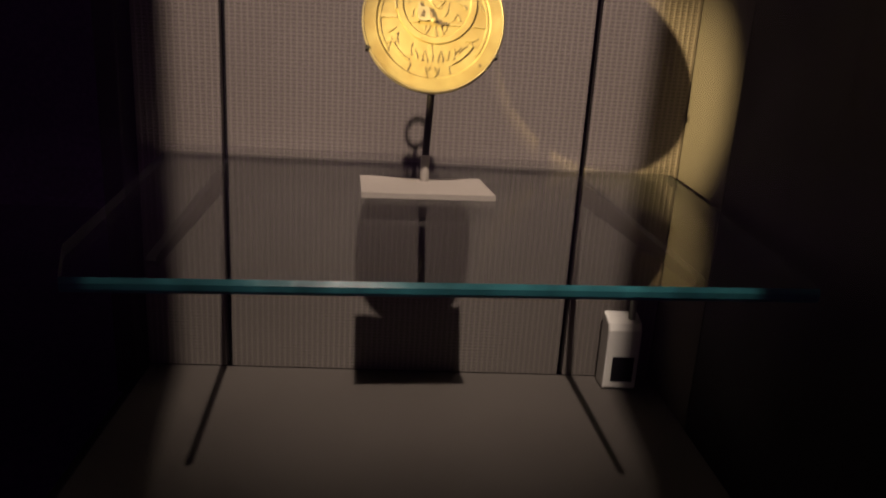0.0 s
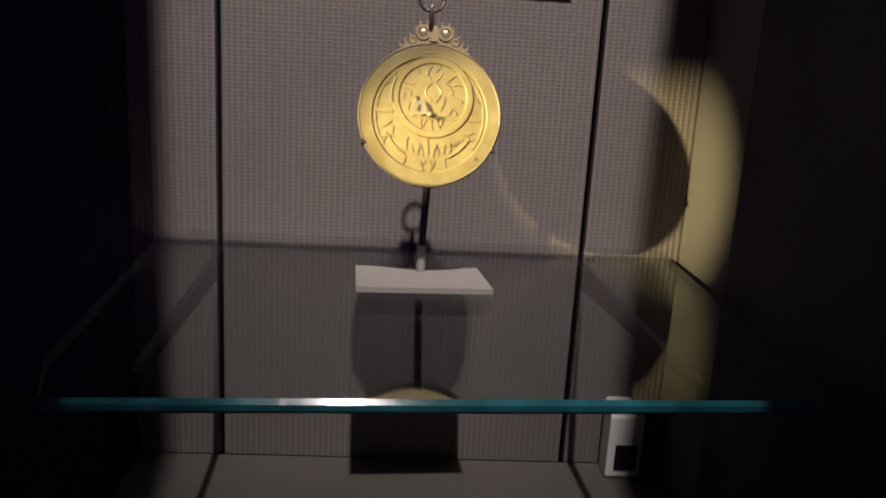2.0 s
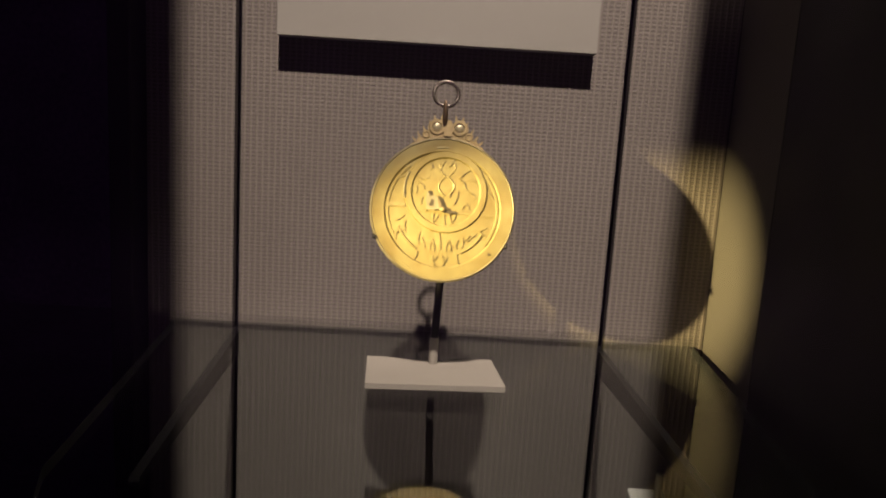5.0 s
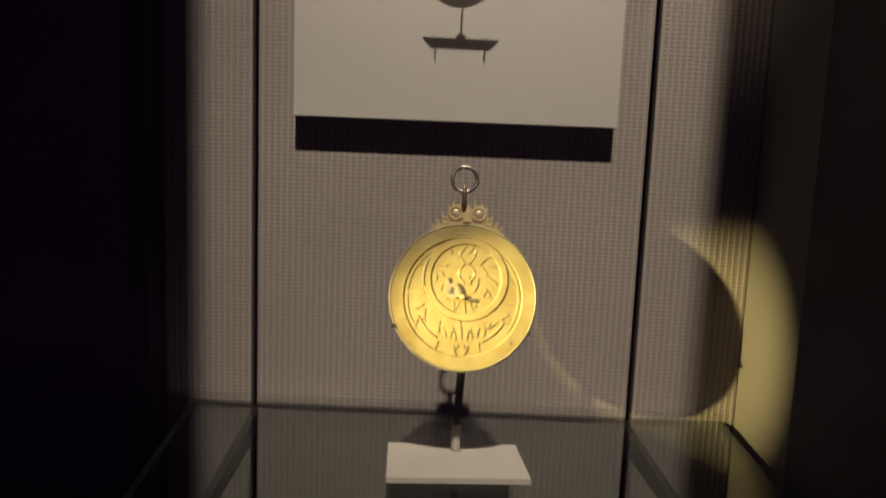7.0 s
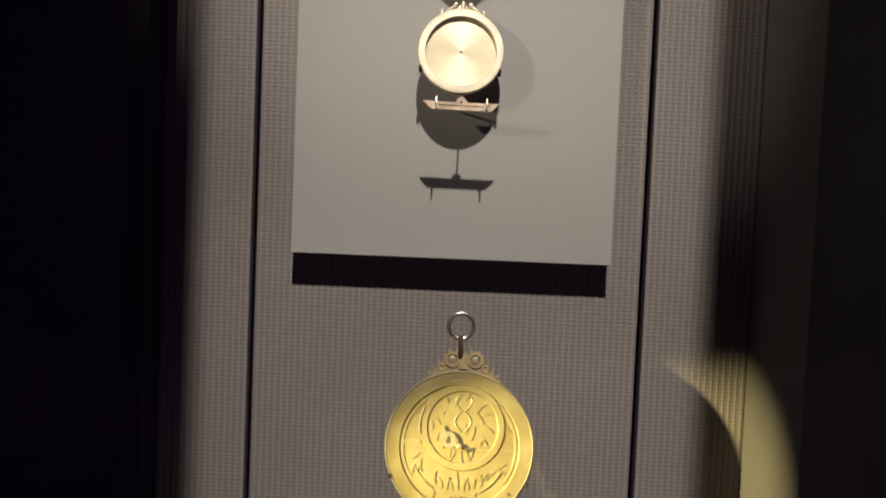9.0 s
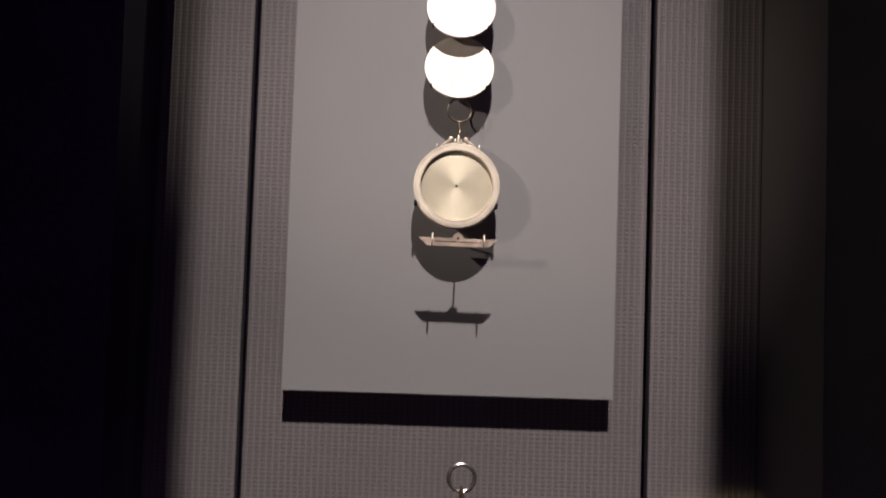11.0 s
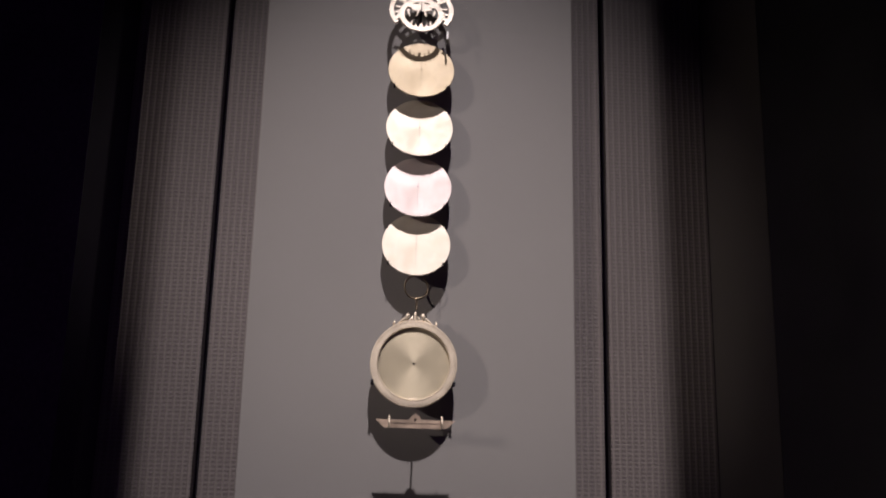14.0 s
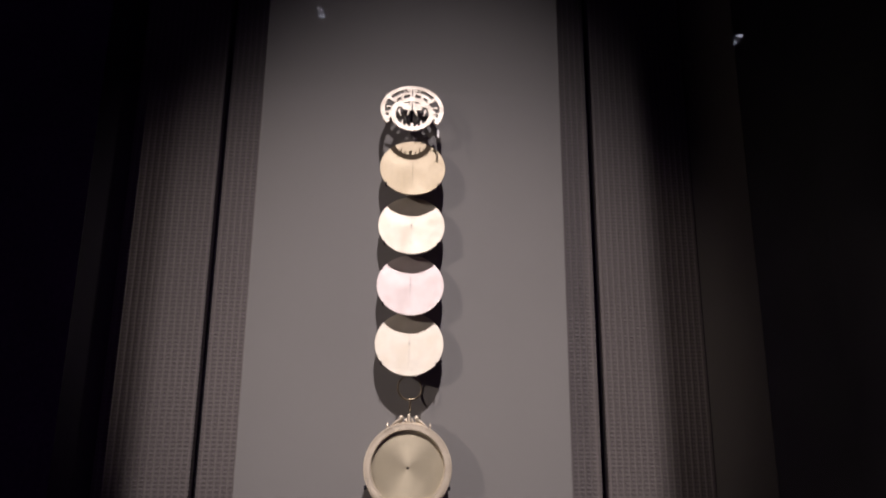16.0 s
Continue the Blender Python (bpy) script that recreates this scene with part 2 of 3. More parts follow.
def tube(bm, pts, r, n=10, closed=False):
    """A round rod along a line of points; r is one radius or one for each point."""
    pts = [Vector(p) for p in pts]
    rs = r if isinstance(r, (list, tuple)) else [r] * len(pts)
    rows = []
    for i, p in enumerate(pts):
        a = pts[i - 1] if (i or closed) else p
        b = pts[(i + 1) % len(pts)] if (i + 1 < len(pts) or closed) else p
        way = (b - a).normalized()
        side = way.cross(Vector((0.13, 0.97, 0.21))).normalized()
        up = side.cross(way)
        rows.append([bm.verts.new(p + rs[i] * (math.cos(k * math.tau / n) * side + math.sin(k * math.tau / n) * up)) for k in range(n)])
    count = len(rows)
    for i in range(count if closed else count - 1):
        p, q = rows[i], rows[(i + 1) % count]
        for k in range(n):
            m = (k + 1) % n
            bm.faces.new((p[k], p[m], q[m], q[k])).smooth = True
    if not closed:
        bm.faces.new(rows[0][::-1])
        bm.faces.new(rows[-1])


def leaf(bm, x, z, angle, length, width, y0, y1, bend=0.0):
    """A tapered curved pointer, its foot at x, z."""
    spine = []
    for i in range(6):
        s = i / 5
        spine.append((s * length, bend * length * s * s, width * (1 - s) * (0.7 + 0.9 * s) + 0.00015))
    up = [(a, b + w) for a, b, w in spine]
    down = [(a, b - w) for a, b, w in spine[::-1]]
    c, s = math.cos(radians(angle)), math.sin(radians(angle))
    prism(bm, [(x + a * c - b * s, z + a * s + b * c) for a, b in down[::1] + up[::1]][::-1], y0, y1)


def thing(name, m, label, category, group="", kind=""):
    ob = new(name)
    ob.matrix_world = m
    return tagged(ob, label, category, group, kind)


def mesh(name, bm, mat, smooth=30):
    bmesh.ops.recalc_face_normals(bm, faces=bm.faces)
    data = bpy.data.meshes.new(name)
    for e in bm.edges:
        if len(e.link_faces) == 2 and e.calc_face_angle(0) > radians(smooth):
            e.smooth = False
    bm.to_mesh(data)
    bm.free()
    for x in mat if isinstance(mat, (list, tuple)) else (mat,):
        data.materials.append(x)
    return new(name, data)


def part(name, bm, mat, parent, label=""):
    ob = mesh(name, bm, mat)
    ob.parent = parent
    return tagged(ob, label) if label else ob


def solid(name, mat, label, category, *boxes, kind="structure", bevel=0.0):
    bm = bmesh.new()
    for b in boxes:
        box(bm, *b, bevel=bevel)
    return tagged(mesh(name, bm, mat), label, category, kind=kind)

# ---- setting ----
FZ = 0.888   # case floor
solid("floor", DARK, "dark purple museum hall floor in deep shade", "floor", (-5, 5, -8, 5, -0.1, 0))
solid("ceiling", DARK, "dark museum hall ceiling high above", "ceiling", (-5, 5, -8, 5, 5.8, 5.9))
solid("wall_south", DARK, "dark hall wall behind the camera", "wall", (-5, 5, -8.1, -8.0, 0, 5.8))
solid("wall_north", DARK, "dark hall wall behind the case", "wall", (-5, 5, 5.0, 5.1, 0, 5.8))
solid("wall_west", DARK, "dark hall side wall", "wall", (-5.1, -5, -8, 5, 0, 5.8))
solid("wall_east", DARK, "dark hall side wall", "wall", (5, 5.1, -8, 5, 0, 5.8))

back = tagged(solid("wall_back", BLACK, "taupe perforated back wall of the display case with black slots", "wall", (-0.31, 0.36, 0.930, 0.97, FZ - 0.03, 3.4)))
for x0, x1 in ((-0.302, -0.2085), (-0.2020, 0.2020), (0.2085, 0.320)):
    bm = bmesh.new()
    box(bm, x0, x1, 0.900, 0.913, FZ, 3.38, bevel=0.0007)
    part("panel", bm, WALL, back)
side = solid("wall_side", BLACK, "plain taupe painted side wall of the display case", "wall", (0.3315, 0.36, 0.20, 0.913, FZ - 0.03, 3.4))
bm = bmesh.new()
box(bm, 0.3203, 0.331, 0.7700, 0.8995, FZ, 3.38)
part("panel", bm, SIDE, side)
# front of the same wall in black: the unlit part's shade is in the colour
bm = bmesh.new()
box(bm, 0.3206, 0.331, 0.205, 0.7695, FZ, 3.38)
part("panel", bm, BLACK, side, "front part of the side wall, black for its shade")
solid("case_floor", FLOOR, "brown grey painted floor of the display case", "floor", (-0.30, 0.320, 0.205, 0.8985, FZ - 0.03, FZ))
plinth = solid("case_plinth", BLACK, "black plinth carrying the display case", "plinth", (-0.33, 0.34, 0.13, 0.96, 0.0, FZ - 0.031))
solid("case_roof", BLACK, "black roof of the tall display case", "roof", (-0.33, 0.34, 0.13, 0.97, 3.401, 3.44))
solid("post_front_left", BLACK, "black metal front post of the case", "post", (-0.305, -0.168, 0.13, 0.204, FZ - 0.03, 3.4), bevel=0.002)
solid("post_front_right", BLACK, "black metal front post of the case", "post", (0.216, 0.34, 0.13, 0.199, FZ - 0.03, 3.4), bevel=0.002)
solid("post_back_left", BLACK, "black metal rear corner post of the case", "post", (-0.335, -0.311, 0.88, 0.96, FZ - 0.03, 3.4), bevel=0.002)
solid("window_1", CLEAR, "clear front glass of the display case", "glass", (-0.167, 0.215, 0.160, 0.168, FZ - 0.03, 3.4))


# ---- glass shelf on two steel arms ----
SZ, RISE = 1.1472, 0.010   # height of the front edge, and the gentle rise towards the wall


def shelf_top(y):
    return SZ + RISE * (y - 0.49)


TILT = math.degrees(math.atan(RISE))
shelf = thing("glass_shelf", pose(0, 0.49, SZ, TILT, 0, 0), "clear glass shelf with greenish polished edges", "shelf")
bm = bmesh.new()
corners = [(-0.216, -0.011), (0.281, 0.018), (0.286, 0.043), (0.3085, 0.4085), (-0.272, 0.4085), (-0.240, 0.055)]
low = [bm.verts.new((x, y, -0.010)) for x, y in corners]
high = [bm.verts.new((x, y, 0.0)) for x, y in corners]
bm.faces.new(high), bm.faces.new(low[::-1])
for i in range(6):
    bm.faces.new((low[i], low[(i + 1) % 6], high[(i + 1) % 6], high[i]))
bm.edges.ensure_lookup_table()
front = [e for e in bm.edges if max(v.co.y for v in e.verts) < 0.03 and abs(e.verts[0].co.z - e.verts[1].co.z) < 0.001]
bmesh.ops.bevel(bm, geom=front, offset=0.0030, segments=1, affect="EDGES")
bm.normal_update()
for f in bm.faces:
    if f.normal.y < -0.3 and abs(f.normal.x) < 0.6:
        f.material_index = 1
    elif abs(f.normal.x) > 0.5:
        f.material_index = 2
part("pane", bm, (SHELFGLASS, GREENEDGE, SIDEEDGE), shelf)
bm = bmesh.new()
box(bm, -0.270, 0.306, 0.4045, 0.4082, 0.0004, 0.0095, bevel=0.0006)
part("rear_strip", bm, CLEAR, shelf, "low clear strip along the wall")


def bracket(x, turn):
    ob = thing("shelf_bracket", pose(x, 0.913, shelf_top(0.913) - 0.0105, TILT, 0, turn), "dull grey steel shelf arm hooked in a wall slot", "bracket", "shelf brackets")
    bm = bmesh.new()
    w = 0.0036
    outline = [(0.0, 0.0), (-0.355, 0.0), (-0.357, -0.003), (-0.355, -0.008), (-0.02, -0.026), (0.0, -0.028)]
    a = [bm.verts.new((-w, y, z)) for y, z in outline]
    b = [bm.verts.new((w, y, z)) for y, z in outline]
    bm.faces.new(a), bm.faces.new(b[::-1])
    for i in range(6):
        bm.faces.new((a[i], b[i], b[(i + 1) % 6], a[(i + 1) % 6]))
    part("arm", bm, STEEL, ob)


bracket(-0.2052, 3.3), bracket(0.2053, 1.8)

# ---- display board ----
board = thing("display_board", pose(0.0025, 0.9, 1.4615), "pale grey painted display board on the wall", "board")
bm = bmesh.new()
box(bm, -0.164, 0.164, -0.0225, -0.001, 0.0, 1.35, bevel=0.0008)
part("panel", bm, BOARD, board)


# ---- ornaments ----
def throne(parent, r, s, mat):
    """Pierced crest on top of a disc of radius r; s scales it."""
    bm = bmesh.new()
    side = [(0.034, -0.0125), (0.0305, -0.0065), (0.0275, -0.0060), (0.0255, -0.0015), (0.0222, -0.0012), (0.0205, 0.0035), (0.0172, 0.0040), (0.0175, 0.0095), (0.0135, 0.0146), (0.0085, 0.0148), (0.0045, 0.0120), (0.0015, 0.0075)]
    prism(bm, [(-x * s, r + z * s) for x, z in side] + [(x * s, r + z * s) for x, z in side[::-1]], -0.0022 * s, 0.0)
    for sx in (-1, 1):
        band(bm, sx * 0.0098 * s, r + 0.0085 * s, 0.0040 * s, 0.0070 * s, -0.0034 * s, 0.0, n=28, lip=0.0005 * s)
        band(bm, sx * 0.0185 * s, r + 0.0015 * s, 0.0018 * s, 0.0036 * s, -0.003 * s, 0.0, n=20, lip=0.0004 * s)
        for k, (x, z, a, ln) in enumerate(((0.0150, 0.009, 62, 0.006), (0.0195, 0.004, 50, 0.0055), (0.0235, -0.001, 44, 0.005), (0.0275, -0.0045, 35, 0.0045), (0.006, 0.014, 75, 0.0055), (0.012, 0.0145, 70, 0.004))):
            leaf(bm, sx * x * s, r + z * s, a if sx > 0 else 180 - a, ln * s, 0.0011 * s, -0.0022 * s, -0.0004, 0.25 * sx)
    prism(bm, [(-0.0035 * s, r + 0.001 * s), (-0.0045 * s, r + 0.010 * s), (-0.002 * s, r + 0.015 * s), (0.002 * s, r + 0.015 * s), (0.0045 * s, r + 0.010 * s), (0.0035 * s, r + 0.001 * s)][::-1], -0.0036 * s, 0.0)
    crest = part("throne", bm, mat, parent)
    for sx in (-1, 1):
        bm = bmesh.new()
        tube(bm, [(sx * 0.0098 * s, -0.0020 * s, r + 0.0085 * s), (sx * 0.0098 * s, -0.0027 * s, r + 0.0085 * s), (sx * 0.0098 * s, -0.0031 * s, r + 0.0085 * s)], [0.0039 * s, 0.0034 * s, 0.0014 * s], 24)
        part("boss", bm, GOLDRIM, crest, "pale round boss in the scroll")
        # shade under the boss, put in as a brown crescent
        bm = bmesh.new()
        band(bm, sx * 0.0098 * s, r + 0.0085 * s, 0.0022 * s, 0.0040 * s, -0.0032 * s, -0.0022 * s, a0=200, a1=340, n=16, lip=0.0002)
        part("boss_shade", bm, BOSS, crest, "brown shade on the lower lip of the boss")


def hoop(bm, cx, cy, cz, r, wire, flat=1.0, turn=0.0, n=36):
    pts = []
    for i in range(n):
        a = i * math.tau / n
        x, z = r * math.cos(a), r * math.sin(a) * flat
        pts.append((cx + x * math.cos(turn), cy + x * math.sin(turn), cz + z))
    tube(bm, pts, wire, 10, True)


# ---- gilded astrolabe on its stand ----
R = 0.0646
gold = thing("gilded_astrolabe", pose(0.0159, 0.7475, 1.3083, -13.5, 1.0, 0), "round gilded brass astrolabe with pierced star map and ring", "astrolabe")
bm = bmesh.new()
disc(bm, 0, 0, R - 0.0004, -0.0012, 0.006, 96, 0.0008)
part("mater", bm, GOLD, gold)
bm = bmesh.new()
band(bm, 0, 0, 0.0506, R - 0.0012, -0.0030, -0.0010, n=96, lip=0.0014)
limb = part("limb", bm, GOLD, gold, "broad worn gilt rim ring with brown patches")
# pale band where the edge reflects
bm = bmesh.new()
band(bm, 0, 0, R - 0.0030, R, -0.0034, 0.0055, n=96, lip=0.0014)
part("rim", bm, GOLDRIM, limb, "pale outer edge with its reflection in the colour")
bm = bmesh.new()
band(bm, 0, 0, 0.0575, 0.0580, -0.0031, -0.0026, n=96, lip=0.0002)
part("scale_line", bm, GOLD, limb)

bm = bmesh.new()
band(bm, 0.0020, 0.0160, 0.0299, 0.0370, -0.0027, -0.0010, n=80, lip=0.0012)
rete = part("rete", bm, GOLD, gold, "pierced gilt star map with its ecliptic ring")
for a0, a1 in ((-36, 46), (130, 216)):
    bm = bmesh.new()
    band(bm, 0, 0, 0.0474, 0.0503, -0.0021, -0.0010, a0=a0, a1=a1, n=36, lip=0.0005)
    part("outer_arc", bm, GOLD, rete)
for a0, a1 in ((-64, -30), (208, 240)):
    bm = bmesh.new()
    band(bm, 0, 0, 0.0406, 0.0424, -0.0026, -0.0010, a0=a0, a1=a1, n=24, lip=0.0005)
    part("lower_arc", bm, GOLDEDGE, rete)
for x0, x1, z, w in ((-0.0500, -0.0335, 0.0018, 0.0017), (0.0355, 0.0500, -0.0024, 0.0009), (0.006, 0.029, -0.0024, 0.0006), (-0.026, -0.014, -0.0018, 0.0006)):
    bm = bmesh.new()
    prism(bm, [(x0, z - w), (x1, z - w), (x1, z + w), (x0, z + w)], -0.0023, -0.0010)
    part("cross_bar", bm, GOLDEDGE, rete)
bm = bmesh.new()
band(bm, 0, 0, 0.0545, 0.0560, -0.0036, -0.0026, a0=88, a1=99, n=10, lip=0.0005)
part("top_spot", bm, GOLDRIM, rete, "small bright spot at the top")


def pointers(rows, width=0.0009):
    """Curved star pointers: foot x, z, direction, length, bend."""
    for x, z, a, ln, bend in rows:
        bm = bmesh.new()
        leaf(bm, x, z, a, ln, width, -0.0022, -0.0011, bend)
        part("star_pointer", bm, GOLDEDGE, rete)


# inside the ecliptic ring
pointers(((-0.012, 0.036, 95, 0.0085, 0.4), (-0.005, 0.034, 85, 0.0100, -0.4), (0.003, 0.039, 40, 0.0110, 0.5), (0.014, 0.030, 60, 0.0110, -0.4), (0.019, 0.019, 85, 0.0100, 0.7), (0.020, 0.028, 20, 0.0080, -0.5),
          (-0.015, 0.027, 190, 0.0115, -0.4), (-0.018, 0.017, 100, 0.0075, 0.6), (-0.025, 0.013, 60, 0.0060, 0.5), (0.009, 0.005, 58, 0.0125, 0.3), (0.017, 0.001, 85, 0.0065, -0.5), (0.023, 0.001, 95, 0.0070, 0.4),
          (-0.020, 0.003, 100, 0.0070, -0.5), (0.005, 0.011, 75, 0.0075, 0.4), (0.028, 0.012, 110, 0.0070, 0.5)))
# the crown under the pin
pointers(((-0.008, -0.004, 255, 0.0060, 0.4), (-0.004, -0.004, 262, 0.0090, -0.3), (0.001, -0.004, 272, 0.0110, 0.2), (0.006, -0.004, 280, 0.0090, 0.3), (0.011, -0.003, 285, 0.0060, -0.4)))
# the flame row above the lower arc, with its tall middle flame
pointers(((-0.019, -0.032, 112, 0.0100, -0.5), (-0.014, -0.035, 75, 0.0080, 0.6), (-0.009, -0.036, 105, 0.0085, -0.6), (-0.005, -0.037, 80, 0.0100, 0.5), (0.000, -0.036, 90, 0.0155, 0.1), (0.005, -0.037, 100, 0.0100, -0.5),
          (0.009, -0.036, 72, 0.0085, 0.6), (0.014, -0.034, 105, 0.0075, -0.5), (0.019, -0.033, 62, 0.0090, 0.5)))
# the heart below it and the spurs beside
pointers(((-0.006, -0.041, 262, 0.0090, 0.5), (0.006, -0.041, 278, 0.0090, -0.5), (-0.002, -0.041, 255, 0.0060, -0.4), (0.002, -0.041, 285, 0.0060, 0.4), (0.015, -0.038, 268, 0.0090, 0.3), (-0.020, -0.038, 275, 0.0085, -0.4)))
# side sprays and the long spurs under the limb
pointers(((-0.041, -0.012, 5, 0.0080, 0.5), (-0.032, -0.012, 245, 0.0095, 0.6), (-0.034, -0.020, 215, 0.0095, -0.5), (-0.041, -0.027, 50, 0.0100, 0.4), (0.040, -0.013, 225, 0.0100, -0.6), (0.034, -0.017, 300, 0.0070, 0.5),
          (0.031, -0.020, 200, 0.0090, 0.5), (0.025, -0.021, 255, 0.0080, -0.5), (0.040, 0.034, 215, 0.0085, 0.6), (-0.034, 0.040, 250, 0.0085, 0.5), (-0.040, 0.026, 40, 0.0080, -0.5), (0.046, 0.010, 120, 0.0130, 0.25)))
for sx in (-1, 1):
    bm = bmesh.new()
    tube(bm, [(sx * (0.0012 + 0.0058 * abs(math.sin(k * 0.52))) + 0.002, -0.0015, 0.012 + k * 0.0029) for k in range(11)], [0.0008 - 0.00003 * k for k in range(11)], 8)
    part("lattice_strand", bm, GOLDEDGE, rete)
bm = bmesh.new()
prism(bm, [(-0.0140, -0.0005), (-0.0152, 0.0070), (-0.0142, 0.0160), (-0.0118, 0.0110), (-0.0085, 0.0120), (-0.0050, 0.0105), (-0.0015, 0.0055), (-0.0010, -0.0008), (-0.0050, 0.0000), (-0.0080, -0.0012)][::-1], -0.0046, -0.0016)
wedge = part("wedge", bm, GOLDRIM, gold, "bright gilt wedge shaped like a small horse head")
bm = bmesh.new()
prism(bm, [(-0.0125, 0.0025), (-0.0100, 0.0088), (-0.0082, 0.0070), (-0.0084, 0.0022)][::-1], -0.0049, -0.0044)
part("wedge_slot", bm, ENGRAVE, wedge, "dark slot through the wedge")
# shading on the wedge, built as a brown piece
bm = bmesh.new()
prism(bm, [(-0.0040, 0.0040), (-0.0046, 0.0098), (-0.0018, 0.0055), (-0.0012, 0.0015), (-0.0024, 0.0010)][::-1], -0.0049, -0.0044)
part("wedge_shade", bm, BOSS, wedge, "brown shading at the back of the wedge")
# highlight on the ring's left edge, built as a paler strip
bm = bmesh.new()
band(bm, 0.0020, 0.0160, 0.0362, 0.0378, -0.0040, -0.0010, a0=155, a1=192, n=18, lip=0.0006)
part("side_crescent", bm, GOLDRIM, rete, "bright highlight crescent on the ring")
bm = bmesh.new()
prism(bm, [(0.0010, 0.0000), (0.0080, -0.0010), (0.0120, -0.0006), (0.0120, -0.0036), (0.0095, -0.0026), (0.0070, -0.0040), (0.0012, -0.0022)][::-1], -0.0034, -0.0020)
part("key", bm, ENGRAVE, gold, "dark flat key beside the pin")
bm = bmesh.new()
tube(bm, [(0, -0.0018, 0), (0, -0.0058, 0), (0, -0.0064, 0)], [0.0022, 0.0021, 0.0012], 18)
part("pin", bm, GOLDEDGE, gold)
for x, z in ((0.0435, -0.0370), (-0.0020, 0.0560)):
    bm = bmesh.new()
    tube(bm, [(x, -0.0020, z), (x, -0.0040, z)], 0.0011, 10)
    part("rivet", bm, ENGRAVE if x > 0 else GOLDEDGE, gold)
for sx in (-1, 1):
    bm = bmesh.new()
    box(bm, sx * 0.0585 - 0.0012, sx * 0.0585 + 0.0012, -0.0056, 0.0075, -0.0300, -0.0262, bevel=0.0004)
    part("clip", bm, BLACK, gold, "small black mounting claw")
throne(gold, R, 1.03, CREST)
bm = bmesh.new()
tube(bm, [(-0.004, -0.0075, 0.0965), (-0.004, -0.0080, 0.0925), (-0.0036, -0.0070, 0.0860), (-0.0034, -0.0050, 0.0795), (-0.0034, -0.0035, 0.0745)], [0.0012, 0.0019, 0.0023, 0.0025, 0.0011], 14)
part("shackle", bm, BRONZE, gold, "dark bronze drop-shaped shackle")
bm = bmesh.new()
hoop(bm, -0.004, -0.005, 0.1030, 0.0110, 0.0018, 1.0, 0.08, 48)
part("ring", bm, RINGSTEEL, gold, "plain silvery suspension ring")

stand = thing("astrolabe_stand", pose(0.0152, 0.757, shelf_top(0.757), TILT, 0, 4), "cream base plate with slim black rod on the shelf", "stand")
bm = bmesh.new()
back_edge = [(-0.061 + 0.122 * k / 20, 0.037 - 0.0085 * math.sin(math.pi * min(1, max(0, (k / 20 - 0.13) / 0.74)))) for k in range(21)]
outline = [(-0.0615, -0.0375), (0.0640, -0.0375)] + back_edge[::-1]
lo = [bm.verts.new((x, y, 0.0004)) for x, y in outline]
hi = [bm.verts.new((x, y, 0.0056)) for x, y in outline]
bm.faces.new(hi), bm.faces.new(lo[::-1])
for i in range(len(outline)):
    j = (i + 1) % len(outline)
    bm.faces.new((lo[i], lo[j], hi[j], hi[i]))
part("base_plate", bm, CREAM, stand)
bm = bmesh.new()
tube(bm, [(0.0022, 0.0205, 0.0056), (0.0022, 0.0205, 0.030), (0.0022, 0.0205, 0.0322)], [0.0043, 0.0043, 0.0034], 20)
part("sleeve", bm, CREAM, stand, "short cream tube round the rod")
bm = bmesh.new()
tube(bm, [(0.0022, 0.0205, 0.031), (0.0040, 0.0210, 0.075), (0.0066, 0.0225, 0.160), (0.0066, 0.0090, 0.165)], 0.0036, 14)
part("rod", bm, BLACK, stand)

# ---- taken-apart astrolabe on the board ----
SET = "parts of the taken-apart astrolabe"


def peg(parent, y0, y1, z=0.0, thick=0.0013):
    bm = bmesh.new()
    tube(bm, [(0, y0, z), (0, y1, z)], thick, 10)
    part("mounting_peg", bm, BLACK, parent)


r, DEEP = 0.0417, 0.0036
mater = thing("astrolabe_mater", pose(0.0038, 0.852, 1.6659, -7, 0.6, 0), "hollow brass astrolabe body with raised rim and crest", "astrolabe", SET)
bm = bmesh.new()
disc(bm, 0, 0, r * 0.98, 0.0, 0.0025, 80)
part("back_plate", bm, DISH, mater, "satin brass dish with a bright sheen")
bm = bmesh.new()
band(bm, 0, 0, r * 0.822, r, -DEEP, 0.0024, n=80, lip=0.0006)
limb = part("limb", bm, PALE, mater, "worn pale brass rim")
bm = bmesh.new()
band(bm, 0, 0, r * 0.845, r * 0.852, -DEEP - 0.0002, -DEEP + 0.0003, n=80)
band(bm, 0, 0, r * 0.955, r * 0.962, -DEEP - 0.0002, -DEEP + 0.0003, n=80)
for k in range(72):
    a = radians(5 * k)
    x0, x1 = r * 0.915, r * 0.952
    c, s, w = math.cos(a), math.sin(a), 0.00016
    prism(bm, [(x0 * c - w * s, x0 * s + w * c), (x1 * c - w * s, x1 * s + w * c), (x1 * c + w * s, x1 * s - w * c), (x0 * c + w * s, x0 * s - w * c)][::-1], -DEEP - 0.0002, -DEEP + 0.0003)
part("scale", bm, BRASS, limb, "fine engraved degree scale")
bm = bmesh.new()
tube(bm, [(0, -0.0003, 0), (0, 0.0002, 0)], 0.0013, 14)
part("centre_hole", bm, ENGRAVE, mater)
bm = bmesh.new()
box(bm, -0.004, 0.004, -0.0012, 0.0002, -r * 0.83, -r * 0.775, bevel=0.0003)
part("notch", bm, PALE, mater, "small bright key at the foot of the dish")
